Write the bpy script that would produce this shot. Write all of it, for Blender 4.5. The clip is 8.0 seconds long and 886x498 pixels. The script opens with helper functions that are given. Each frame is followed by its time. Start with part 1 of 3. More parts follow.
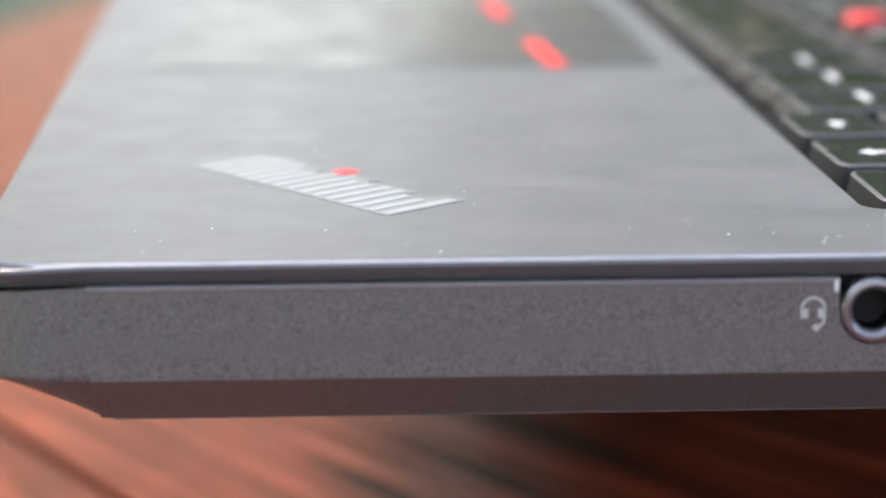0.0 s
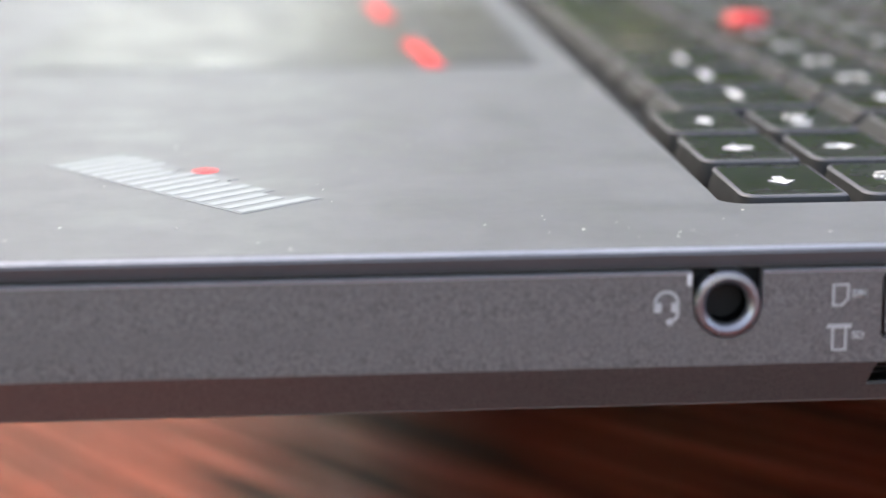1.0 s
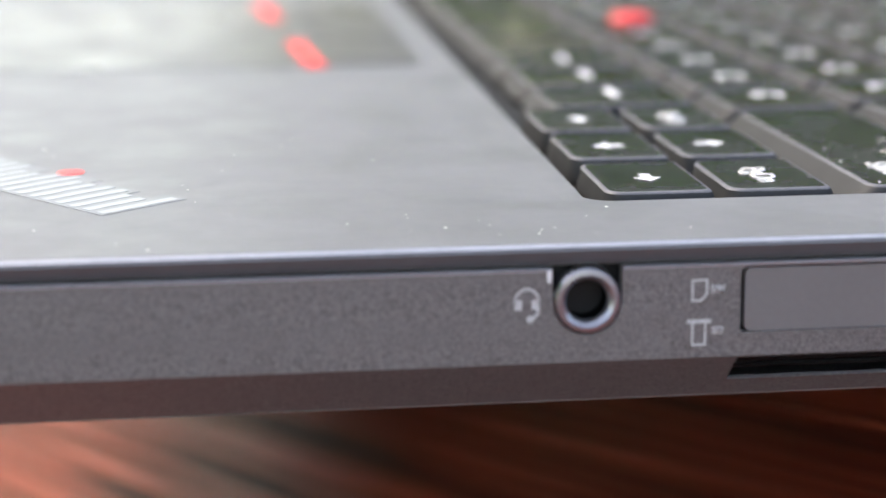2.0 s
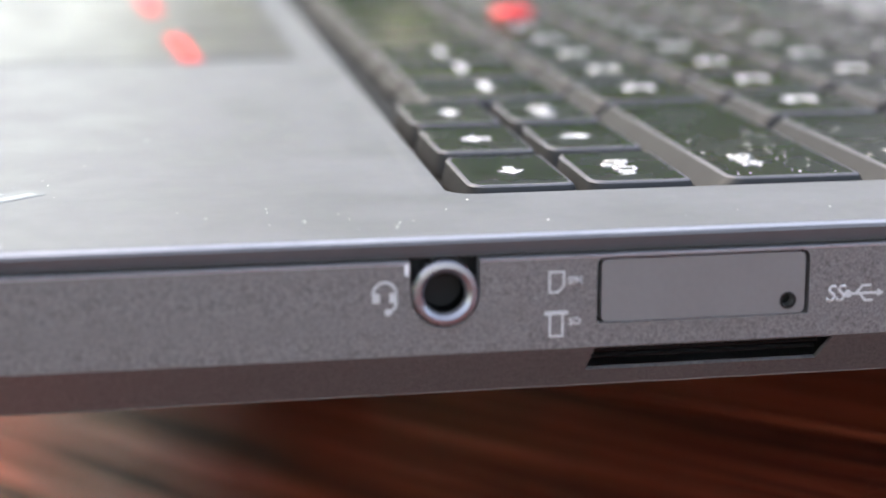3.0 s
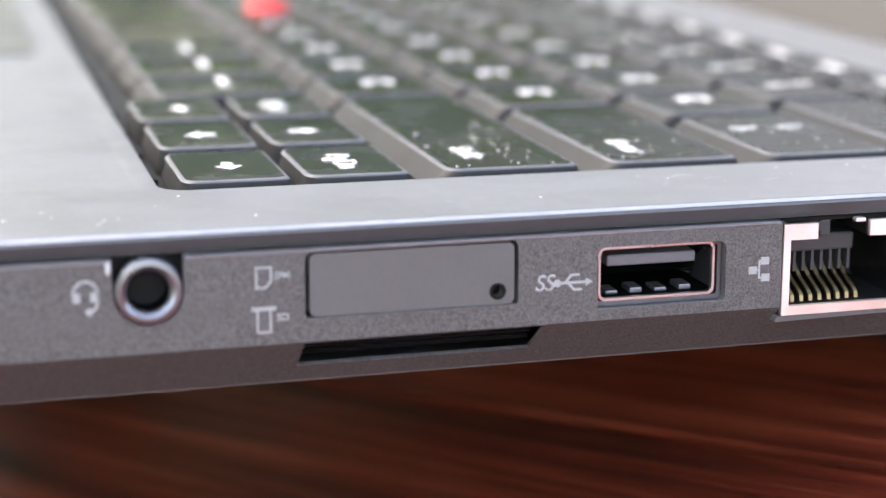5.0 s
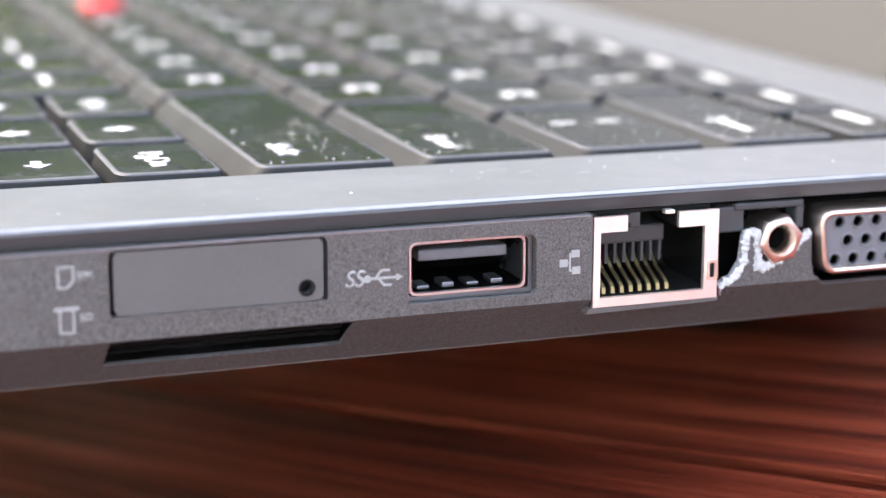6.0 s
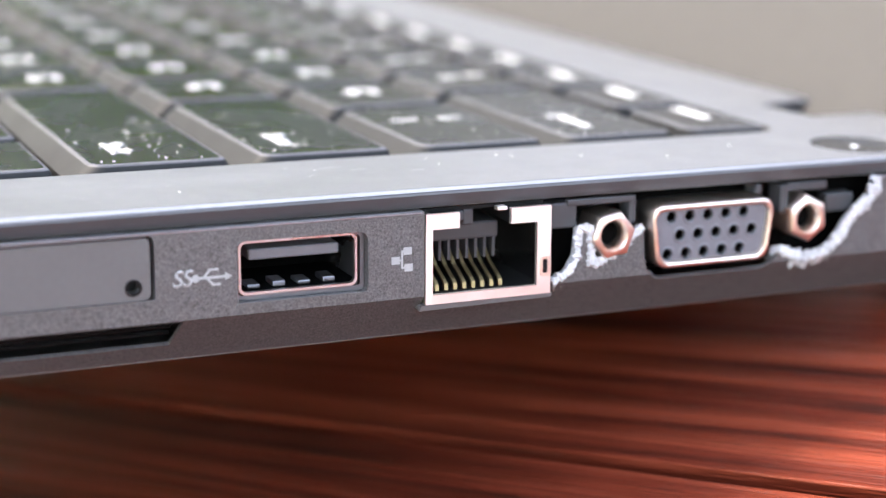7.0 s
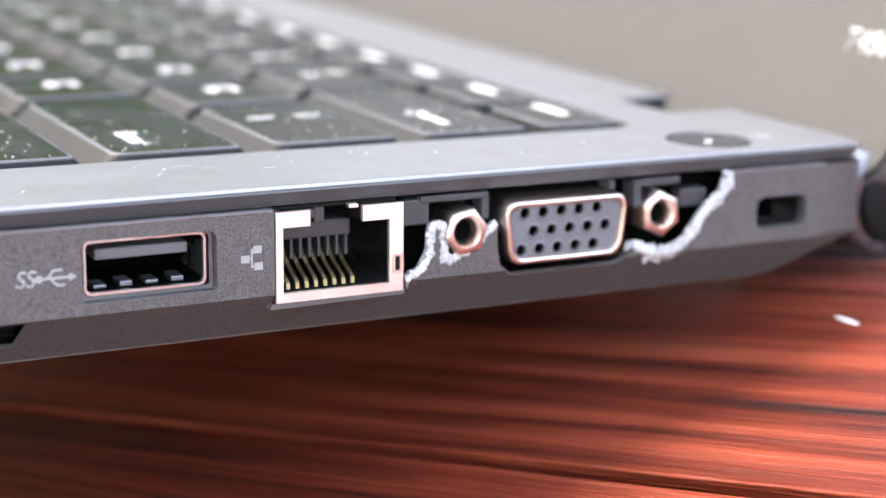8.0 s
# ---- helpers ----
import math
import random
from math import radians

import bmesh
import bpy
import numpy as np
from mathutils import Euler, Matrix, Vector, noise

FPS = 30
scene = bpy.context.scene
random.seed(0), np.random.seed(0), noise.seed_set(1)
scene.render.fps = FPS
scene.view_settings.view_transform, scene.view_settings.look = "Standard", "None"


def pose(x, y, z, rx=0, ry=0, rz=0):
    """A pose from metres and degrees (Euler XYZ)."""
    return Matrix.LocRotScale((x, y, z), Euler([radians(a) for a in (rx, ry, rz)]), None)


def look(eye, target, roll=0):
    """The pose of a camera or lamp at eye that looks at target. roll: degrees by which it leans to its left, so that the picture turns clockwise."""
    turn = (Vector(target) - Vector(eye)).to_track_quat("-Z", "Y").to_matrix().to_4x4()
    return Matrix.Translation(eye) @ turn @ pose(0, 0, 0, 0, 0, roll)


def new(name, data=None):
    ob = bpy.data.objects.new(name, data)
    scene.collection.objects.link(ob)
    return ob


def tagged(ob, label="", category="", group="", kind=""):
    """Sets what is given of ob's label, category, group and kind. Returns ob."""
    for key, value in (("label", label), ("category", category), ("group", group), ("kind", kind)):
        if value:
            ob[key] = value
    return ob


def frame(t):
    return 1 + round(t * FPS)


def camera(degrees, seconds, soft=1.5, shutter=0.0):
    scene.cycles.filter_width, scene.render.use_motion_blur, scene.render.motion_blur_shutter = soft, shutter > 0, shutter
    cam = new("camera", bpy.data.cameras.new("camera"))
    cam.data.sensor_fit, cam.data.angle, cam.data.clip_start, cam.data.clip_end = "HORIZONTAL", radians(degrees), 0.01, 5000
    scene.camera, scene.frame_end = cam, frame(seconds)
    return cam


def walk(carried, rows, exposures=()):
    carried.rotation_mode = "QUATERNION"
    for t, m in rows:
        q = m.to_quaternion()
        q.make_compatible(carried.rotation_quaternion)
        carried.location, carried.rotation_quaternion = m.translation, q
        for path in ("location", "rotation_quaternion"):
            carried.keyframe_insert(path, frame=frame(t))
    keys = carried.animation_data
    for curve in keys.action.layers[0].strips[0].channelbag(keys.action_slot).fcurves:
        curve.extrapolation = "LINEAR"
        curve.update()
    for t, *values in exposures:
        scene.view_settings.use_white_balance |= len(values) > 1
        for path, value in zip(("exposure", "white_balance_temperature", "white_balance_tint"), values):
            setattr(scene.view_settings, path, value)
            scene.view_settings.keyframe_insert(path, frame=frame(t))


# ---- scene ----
cam = camera(29.00, 8.0)
PATH = [
    (0, (0.05524, -0.14839, 0.05229), (0.05772, 0.04555, 0.00350), -0.578),
    (0.5, (0.05761, -0.14703, 0.05155), (0.06517, 0.04686, 0.00307), -0.392),
    (1, (0.06087, -0.14681, 0.05080), (0.07350, 0.04693, 0.00278), -0.354),
    (1.5, (0.06357, -0.14656, 0.05031), (0.08094, 0.04686, 0.00251), -0.311),
    (3, (0.07029, -0.14763, 0.05031), (0.10346, 0.04355, 0.00185), 0.108),
    (3.5, (0.07251, -0.14783, 0.05070), (0.11091, 0.04223, 0.00169), 0.322),
    (4, (0.07497, -0.14795, 0.05028), (0.11866, 0.04104, 0.00155), 0.371),
    (5.5, (0.08242, -0.14924, 0.04967), (0.14386, 0.03478, 0.00107), 0.821),
    (6, (0.08556, -0.15011, 0.04947), (0.15441, 0.03130, 0.00099), 0.950),
    (6.5, (0.08817, -0.15108, 0.04935), (0.16363, 0.02773, 0.00103), 1.153),
    (7, (0.09075, -0.15182, 0.04948), (0.17179, 0.02448, 0.00100), 1.324),
    (7.5, (0.09281, -0.15218, 0.04920), (0.17986, 0.02130, 0.00096), 1.522),
    (8, (0.09521, -0.15336, 0.04951), (0.18693, 0.01762, 0.00100), 1.680),
]
walk(cam, [(t, look(eye, target, roll)) for t, eye, target, roll in PATH], exposures=[(0, 2.2, 7550, 12), (3, 2.55, 7550, 12), (5.5, 2.9, 7550, 12), (8, 3.0, 7550, 12)])

cam.data.dof.use_dof = True
cam.data.dof.focus_distance = 0.171
cam.data.dof.aperture_fstop = 16.0

# ---- light ----
world = bpy.data.worlds.new("overcast_sky")
scene.world = world
world.use_nodes = True
wn, wl = world.node_tree.nodes, world.node_tree.links
sky = wn.new("ShaderNodeTexSky")
sky.sky_type = "NISHITA"
sky.sun_disc = False
sky.sun_elevation, sky.sun_rotation = radians(46), radians(-55)
sky.air_density, sky.dust_density = 1.0, 1.5
cloud = wn.new("ShaderNodeMixRGB")
cloud.blend_type = "ADD"
cloud.inputs[0].default_value = 1.0
cloud.inputs[2].default_value = (0.75, 0.76, 0.78, 1)  # even veil of cloud over the whole sky
wl.new(sky.outputs[0], cloud.inputs[1])
wl.new(cloud.outputs[0], wn["Background"].inputs[0])
wn["Background"].inputs[1].default_value = 0.15
sun_data = bpy.data.lights.new("sun", "SUN")
sun_data.energy, sun_data.angle, sun_data.color = 1.25, radians(18), (1.0, 0.97, 0.93)  # sun behind thin cloud
sun = new("sun", sun_data)
sun.matrix_world = look((-1.0, 0.7, 1.25), (0, 0, 0))

# ---- materials ----
MM = 0.001


def material(name, color, rough=0.5, metal=0.0, vary=0.15, scale=300.0, bump=0.0, bump_scale=2500.0, spec=0.5, coat=0.0, sheen=0.0, blotch=1.0):
    """A procedural material: colour varied at two scales, fine relief."""
    m = bpy.data.materials.new(name)
    m.use_nodes = True
    n, l = m.node_tree.nodes, m.node_tree.links
    b = n["Principled BSDF"]
    co = n.new("ShaderNodeTexCoord")
    big, fine = n.new("ShaderNodeTexNoise"), n.new("ShaderNodeTexNoise")
    big.inputs["Scale"].default_value, fine.inputs["Scale"].default_value = scale * 0.12, scale
    big.inputs["Detail"].default_value = fine.inputs["Detail"].default_value = 4
    for t in (big, fine):
        l.new(co.outputs["Object"], t.inputs["Vector"])
    soft, add = n.new("ShaderNodeMapRange"), n.new("ShaderNodeMath")
    soft.inputs[3].default_value, soft.inputs[4].default_value = 0.5 - 0.5 * blotch, 0.5 + 0.5 * blotch
    l.new(big.outputs["Fac"], soft.inputs[0])
    l.new(soft.outputs[0], add.inputs[0]), l.new(fine.outputs["Fac"], add.inputs[1])
    ramp = n.new("ShaderNodeMapRange")
    ramp.inputs[1].default_value, ramp.inputs[2].default_value = 0.6, 1.4
    ramp.inputs[3].default_value, ramp.inputs[4].default_value = 1 - vary, 1 + vary
    l.new(add.outputs[0], ramp.inputs[0])
    mul = n.new("ShaderNodeVectorMath")
    mul.operation = "SCALE"
    mul.inputs[0].default_value = color[:3]
    l.new(ramp.outputs[0], mul.inputs["Scale"])
    l.new(mul.outputs[0], b.inputs["Base Color"])
    rr = n.new("ShaderNodeMapRange")
    rr.inputs[1].default_value, rr.inputs[2].default_value = 0.3, 0.7
    rr.inputs[3].default_value, rr.inputs[4].default_value = max(rough - 0.07, 0.02), min(rough + 0.07, 1)
    l.new(big.outputs["Fac"], rr.inputs[0])
    l.new(rr.outputs[0], b.inputs["Roughness"])
    b.inputs["Metallic"].default_value = metal
    b.inputs["Specular IOR Level"].default_value = spec
    b.inputs["Coat Weight"].default_value = coat
    b.inputs["Sheen Weight"].default_value, b.inputs["Sheen Roughness"].default_value = sheen, 0.4
    if bump:
        grain, bp = n.new("ShaderNodeTexNoise"), n.new("ShaderNodeBump")
        grain.inputs["Scale"].default_value, grain.inputs["Detail"].default_value = bump_scale, 3
        l.new(co.outputs["Object"], grain.inputs["Vector"])
        l.new(grain.outputs["Fac"], bp.inputs["Height"])
        bp.inputs["Strength"].default_value, bp.inputs["Distance"].default_value = bump, 0.0002
        l.new(bp.outputs[0], b.inputs["Normal"])
    return m


def wood_material():
    """Reddish-brown varnished boards; grain runs along each board's own length (object x)."""
    m = bpy.data.materials.new("red_brown_wood")
    m.use_nodes = True
    n, l = m.node_tree.nodes, m.node_tree.links
    b = n["Principled BSDF"]
    co, info = n.new("ShaderNodeTexCoord"), n.new("ShaderNodeObjectInfo")
    shift, size = n.new("ShaderNodeVectorMath"), n.new("ShaderNodeMapping")
    shift.operation = "MULTIPLY_ADD"
    l.new(info.outputs["Random"], shift.inputs[0])
    shift.inputs[1].default_value = (7, 3, 5)
    l.new(co.outputs["Object"], shift.inputs[2])
    size.inputs["Scale"].default_value = (14, 520, 520)
    l.new(shift.outputs[0], size.inputs["Vector"])
    g1, g2, blot = (n.new("ShaderNodeTexNoise") for _ in range(3))
    g1.inputs["Scale"].default_value, g1.inputs["Detail"].default_value, g1.inputs["Distortion"].default_value = 0.6, 7, 0.6
    g2.inputs["Scale"].default_value, g2.inputs["Detail"].default_value = 3.5, 4
    blot.inputs["Scale"].default_value, blot.inputs["Detail"].default_value = 22, 3
    l.new(size.outputs[0], g1.inputs["Vector"]), l.new(size.outputs[0], g2.inputs["Vector"])
    l.new(shift.outputs[0], blot.inputs["Vector"])
    ramp = n.new("ShaderNodeValToRGB")
    el = ramp.color_ramp.elements
    el[0].position, el[0].color = 0.3, (0.014, 0.0034, 0.0022, 1)
    el[1].position, el[1].color = 0.72, (0.235, 0.047, 0.024, 1)
    mid = ramp.color_ramp.elements.new(0.5)
    mid.color = (0.108, 0.0168, 0.0082, 1)
    mix = n.new("ShaderNodeMath")
    mix.operation = "MULTIPLY_ADD"
    l.new(g2.outputs["Fac"], mix.inputs[0])
    mix.inputs[1].default_value = 0.22
    l.new(g1.outputs["Fac"], mix.inputs[2])
    low = n.new("ShaderNodeMath")
    low.operation = "MULTIPLY_ADD"
    l.new(blot.outputs["Fac"], low.inputs[0])
    low.inputs[1].default_value = 0.3
    l.new(mix.outputs[0], low.inputs[2])
    off = n.new("ShaderNodeMath")
    off.operation = "SUBTRACT"
    l.new(low.outputs[0], off.inputs[0])
    off.inputs[1].default_value = 0.26
    l.new(off.outputs[0], ramp.inputs[0])
    l.new(ramp.outputs[0], b.inputs["Base Color"])
    rr = n.new("ShaderNodeMapRange")
    rr.inputs[1].default_value, rr.inputs[2].default_value = 0.3, 0.7
    rr.inputs[3].default_value, rr.inputs[4].default_value = 0.55, 0.34
    l.new(g1.outputs["Fac"], rr.inputs[0])
    l.new(rr.outputs[0], b.inputs["Roughness"])
    bp = n.new("ShaderNodeBump")
    b.inputs["Specular IOR Level"].default_value = 0.13
    bp.inputs["Strength"].default_value, bp.inputs["Distance"].default_value = 0.75, 0.0008
    fine_size, ridge, relief = n.new("ShaderNodeMapping"), n.new("ShaderNodeTexNoise"), n.new("ShaderNodeMath")
    fine_size.inputs["Scale"].default_value = (90, 1500, 1500)
    l.new(shift.outputs[0], fine_size.inputs["Vector"])
    l.new(fine_size.outputs[0], ridge.inputs["Vector"])
    ridge.inputs["Scale"].default_value, ridge.inputs["Detail"].default_value = 1.0, 3
    relief.operation = "MULTIPLY_ADD"
    l.new(ridge.outputs["Fac"], relief.inputs[0])
    relief.inputs[1].default_value = 0.6
    l.new(mix.outputs[0], relief.inputs[2])
    l.new(relief.outputs[0], bp.inputs["Height"])
    l.new(bp.outputs[0], b.inputs["Normal"])
    return m


WOOD = wood_material()
SHELL = material("dark_grey_plastic", (0.094, 0.089, 0.089), 0.42, 0.3, vary=0.95, scale=4500, bump=0.4, bump_scale=6000, sheen=0.04, blotch=0.15)
PANEL = material("soft_black_top", (0.068, 0.068, 0.074), 0.42, vary=0.1, scale=900, bump=0.08, bump_scale=5000, sheen=0.15)
PAD = material("touchpad_surface", (0.07, 0.07, 0.075), 0.33, vary=0.05, scale=700, spec=0.3)
COVER = material("grey_card_cover", (0.095, 0.09, 0.09), 0.45, vary=0.08, scale=1500, bump=0.1)
KEYM = material("black_key_plastic", (0.018, 0.019, 0.02), 0.25, vary=0.12, scale=900, bump=0.05, spec=0.36)
# lighter grey painting the sky highlight onto the bevels of the black keys
KEDGE = material("key_edge_highlight", (0.07, 0.07, 0.078), 0.45, vary=0.15, scale=900, spec=0.25)
# same black as the caps, gloss cut to hold sun glint off the flanks
KSKIRT = material("glint_cut_key_skirt", (0.018, 0.019, 0.02), 0.62, vary=0.12, scale=900, spec=0.15)
DARK = material("black_inner_plastic", (0.005, 0.005, 0.0053), 0.6, vary=0.2, scale=500, bump=0.2, spec=0.2)
# near-black that paints the shade into bores, slots and hollows
HOLE_SHADE = material("hole_shade_black", (0.002, 0.002, 0.002), 0.8, vary=0.2, scale=500, spec=0.03)
INNER = material("grey_inner_plastic", (0.04, 0.04, 0.043), 0.5, vary=0.15, scale=700)
NICKEL = material("nickel_plated_steel", (0.92, 0.83, 0.78), 0.5, 1.0, 0.08, 500, 0.08)
BRASS = material("tarnished_nickel_brass", (0.74, 0.62, 0.54), 0.34, 1.0, 0.15, 900, 0.1)
STEEL = material("steel", (0.62, 0.6, 0.6), 0.28, 1.0, 0.1, 700)
RING = material("dark_metal_ring", (0.2, 0.2, 0.22), 0.28, 0.85, 0.1, 700)
GOLD = material("gold_contact", (0.32, 0.25, 0.13), 0.45, 1.0, 0.1, 500)
# pale half-metal that paints the bright sky line onto the plastic edges
EDGE = material("bevel_highlight", (0.3, 0.3, 0.315), 0.34, 0.7, 0.12, 600)
TONGUE = material("grey_connector_plastic", (0.14, 0.14, 0.155), 0.4, vary=0.1, scale=900, bump=0.08)
PRINT = material("pale_grey_print", (0.33, 0.33, 0.33), 0.6, vary=0.15, scale=2500)
LEGEND = material("white_key_print", (0.55, 0.56, 0.57), 0.5, vary=0.05, scale=1500)
TORN = material("torn_pale_plastic", (0.5, 0.5, 0.51), 0.75, vary=0.35, scale=1800, bump=0.6, bump_scale=2200)
RED = material("red_paint", (0.62, 0.03, 0.035), 0.4, vary=0.1, scale=900)
LOGO = material("silver_grey_print", (0.22, 0.24, 0.245), 0.45, 0.0, 0.08, 900)
LOGOD = material("grey_print", (0.13, 0.14, 0.145), 0.45, 0.0, 0.08, 900)
BEZEL = material("matte_screen_bezel", (0.04, 0.0385, 0.038), 0.62, vary=0.2, scale=1200, bump=0.15, bump_scale=4000, spec=0.22)
GLASS = material("dark_display", (0.03, 0.03, 0.032), 0.3, vary=0.1, scale=400)
CRUMB = material("white_crumb", (0.75, 0.72, 0.66), 0.8, vary=0.2, scale=1500)
LED = material("pale_led", (0.75, 0.78, 0.82), 0.3)


# ---- mesh helpers (plan in millimetres) ----
SIDE_LEAN = 0.0


def part(name, bm, mat, parent=None, label="", smooth=False):
    for v in bm.verts:
        if v.co.y < 20:
            v.co.y -= max(0.0, 11.75 - max(v.co.z, 3.05)) * SIDE_LEAN
    bmesh.ops.recalc_face_normals(bm, faces=bm.faces)
    bmesh.ops.scale(bm, vec=(MM, MM, MM), verts=bm.verts)
    me = bpy.data.meshes.new(name)
    bm.to_mesh(me)
    bm.free()
    me.materials.append(mat)
    if smooth:
        me.shade_smooth()
        me.set_sharp_from_angle(angle=radians(35))
    ob = new(name, me)
    if parent is not None:
        ob.parent = parent
        ob.matrix_parent_inverse = BASE_INV if parent.type == "EMPTY" else Matrix.Identity(4)
    if label:
        tagged(ob, label)
    return ob


def box_into(bm, x0, x1, y0, y1, z0, z1, bevel=0.0):
    m = Matrix.LocRotScale(((x0 + x1) / 2, (y0 + y1) / 2, (z0 + z1) / 2), None, (x1 - x0, y1 - y0, z1 - z0))
    r = bmesh.ops.create_cube(bm, size=1, matrix=m)
    if bevel:
        es = {e for v in r["verts"] for e in v.link_edges}
        bmesh.ops.bevel(bm, geom=list(es), offset=bevel, segments=2, affect="EDGES", profile=0.5)
    return bm


def box(*a, **k):
    return box_into(bmesh.new(), *a, **k)


def rrect(u0, u1, v0, v1, r, n=4):
    out = []
    for cu, cv, a0 in ((u1 - r, v0 + r, -90), (u1 - r, v1 - r, 0), (u0 + r, v1 - r, 90), (u0 + r, v0 + r, 180)):
        for i in range(n + 1):
            a = radians(a0 + 90 * i / n)
            out.append((cu + r * math.cos(a), cv + r * math.sin(a)))
    return out


def circle(cu, cv, r, n=24):
    return [(cu + r * math.cos(2 * math.pi * i / n), cv + r * math.sin(2 * math.pi * i / n)) for i in range(n)]


def plate(outer, holes, f, depth, bm=None, skin=False):
    """A plate with holes: outlines in (u, v), set in space by f(u, v, w), w from 0 to depth. skin: the front and the walls of the holes alone."""
    from mathutils.geometry import tessellate_polygon
    bm = bm or bmesh.new()
    loops = [outer, *holes]
    tris = tessellate_polygon([[Vector((u, v, 0)) for u, v in lp] for lp in loops])
    flat = [p for lp in loops for p in lp]
    front = [bm.verts.new(f(u, v, 0)) for u, v in flat]
    back = [bm.verts.new(f(u, v, depth)) for u, v in flat]
    for t in tris:
        if len(set(t)) == 3:
            for side in ((front,) if skin else (front, back)):
                try:
                    bm.faces.new([side[i] for i in t])
                except ValueError:
                    pass
    k = 0
    for n, lp in enumerate(loops):
        for i in range(0 if skin and n == 0 else len(lp)):
            a, b = k + i, k + (i + 1) % len(lp)
            try:
                bm.faces.new((front[a], front[b], back[b], back[a]))
            except ValueError:
                pass
        k += len(lp)
    return bm


def side(u, v, w):
    return (u, w, v)


def flat_at(z):
    return lambda u, v, w: (u, v, z - w)


def loft(bm, rings, close=True):
    """Skins a row of rings of equal length."""
    vs = [[bm.verts.new(p) for p in r] for r in rings]
    n = len(rings[0])
    for a, b in zip(vs, vs[1:]):
        for i in range(n if close else n - 1):
            bm.faces.new((a[i], a[(i + 1) % n], b[(i + 1) % n], b[i]))
    return vs


def lathe(profile, cx, cz, n=32, cap=True):
    """Turns (radius, y) points about an axis along y."""
    bm = bmesh.new()
    rings = [[(cx + r * math.cos(2 * math.pi * i / n), y, cz + r * math.sin(2 * math.pi * i / n)) for i in range(n)] for r, y in profile]
    vs = loft(bm, rings)
    if cap:
        bm.faces.new(vs[-1])
    return bm


def text_mesh(body, size, mat, name, f, parent, bold=0.0):
    """Built-in font letters as a thin mesh; f sets (u, v) in space."""
    cu = bpy.data.curves.new(name, "FONT")
    cu.body, cu.size, cu.align_x, cu.align_y, cu.offset = body, size, "CENTER", "CENTER", bold
    tmp = new("lettering", cu)
    me = bpy.data.meshes.new_from_object(tmp.evaluated_get(bpy.context.evaluated_depsgraph_get()))
    bpy.data.objects.remove(tmp)
    bm = bmesh.new()
    bm.from_mesh(me)
    r = bmesh.ops.extrude_face_region(bm, geom=bm.faces[:])
    bmesh.ops.translate(bm, verts=[v for v in r["geom"] if isinstance(v, bmesh.types.BMVert)], vec=(0, 0, 0.03))
    for v in bm.verts:
        v.co = f(*v.co)
    return part(name, bm, mat, parent)


# ---- table ----
BOARD_X, BOARD_Z, RISE = 225.0, -7.0, 0.28  # the boards fall away towards the laptop's front, which stands propped up


def board_z(x):
    return BOARD_Z + RISE * (x - BOARD_X)


SLANT = Matrix.Translation((BOARD_X * MM, 0, BOARD_Z * MM)) @ Matrix.Rotation(-math.atan(RISE), 4, "Y")
ang = math.atan2(-120, 68.6)
ux, uy = math.cos(ang), math.sin(ang)
GROOVE = (-43.5, 1.0)
table = tagged(new("floor"), "slanting red-brown varnished wooden boards", "boards", kind="structure")
PLANK_W, PLANK_GAP = 92.0, 2.4
for i in range(-20, 20):
    bm = bmesh.new()
    box_into(bm, -2200, 2200, PLANK_GAP / 2, PLANK_W - PLANK_GAP / 2, -22, 0, bevel=0.2)
    bmesh.ops.scale(bm, vec=(MM, MM, MM), verts=bm.verts)
    me = bpy.data.meshes.new("plank")
    bm.to_mesh(me)
    bm.free()
    me.materials.append(WOOD)
    ob = new("plank", me)
    ob.parent = table
    o = i * PLANK_W
    ob.matrix_local = SLANT @ Matrix.Translation(((GROOVE[0] - uy * o) * MM, (GROOVE[1] + ux * o) * MM, 0)) @ Matrix.Rotation(ang, 4, "Z")

# ---- garden beyond: lawn and trees, mirrored in the keys ----
LEAF = material("green_leaves", (0.11, 0.27, 0.014), 0.5, vary=0.5, scale=6)
BARK = material("grey_brown_bark", (0.12, 0.09, 0.065), 0.8, vary=0.3, scale=30, bump=0.5, bump_scale=60)
lt, ll = LEAF.node_tree.nodes, LEAF.node_tree.links
through_leaf, blend = lt.new("ShaderNodeBsdfTranslucent"), lt.new("ShaderNodeMixShader")
through_leaf.inputs[0].default_value = (0.15, 0.36, 0.016, 1)
blend.inputs[0].default_value = 0.5
ll.new(lt["Principled BSDF"].outputs[0], blend.inputs[1]), ll.new(through_leaf.outputs[0], blend.inputs[2])
ll.new(blend.outputs[0], lt["Material Output"].inputs[0])
GRASS = material("lawn", (0.06, 0.10, 0.03), 0.8, vary=0.3, scale=12, bump=0.5, bump_scale=90)
me = bpy.data.meshes.new("ground")
me.from_pydata([(-400, -400, -0.75), (400, -400, -0.75), (400, 400, -0.75), (-400, 400, -0.75)], [], [(0, 1, 2, 3)])
me.materials.append(GRASS)
tagged(new("ground", me), "green lawn below the boards", "lawn", kind="structure")


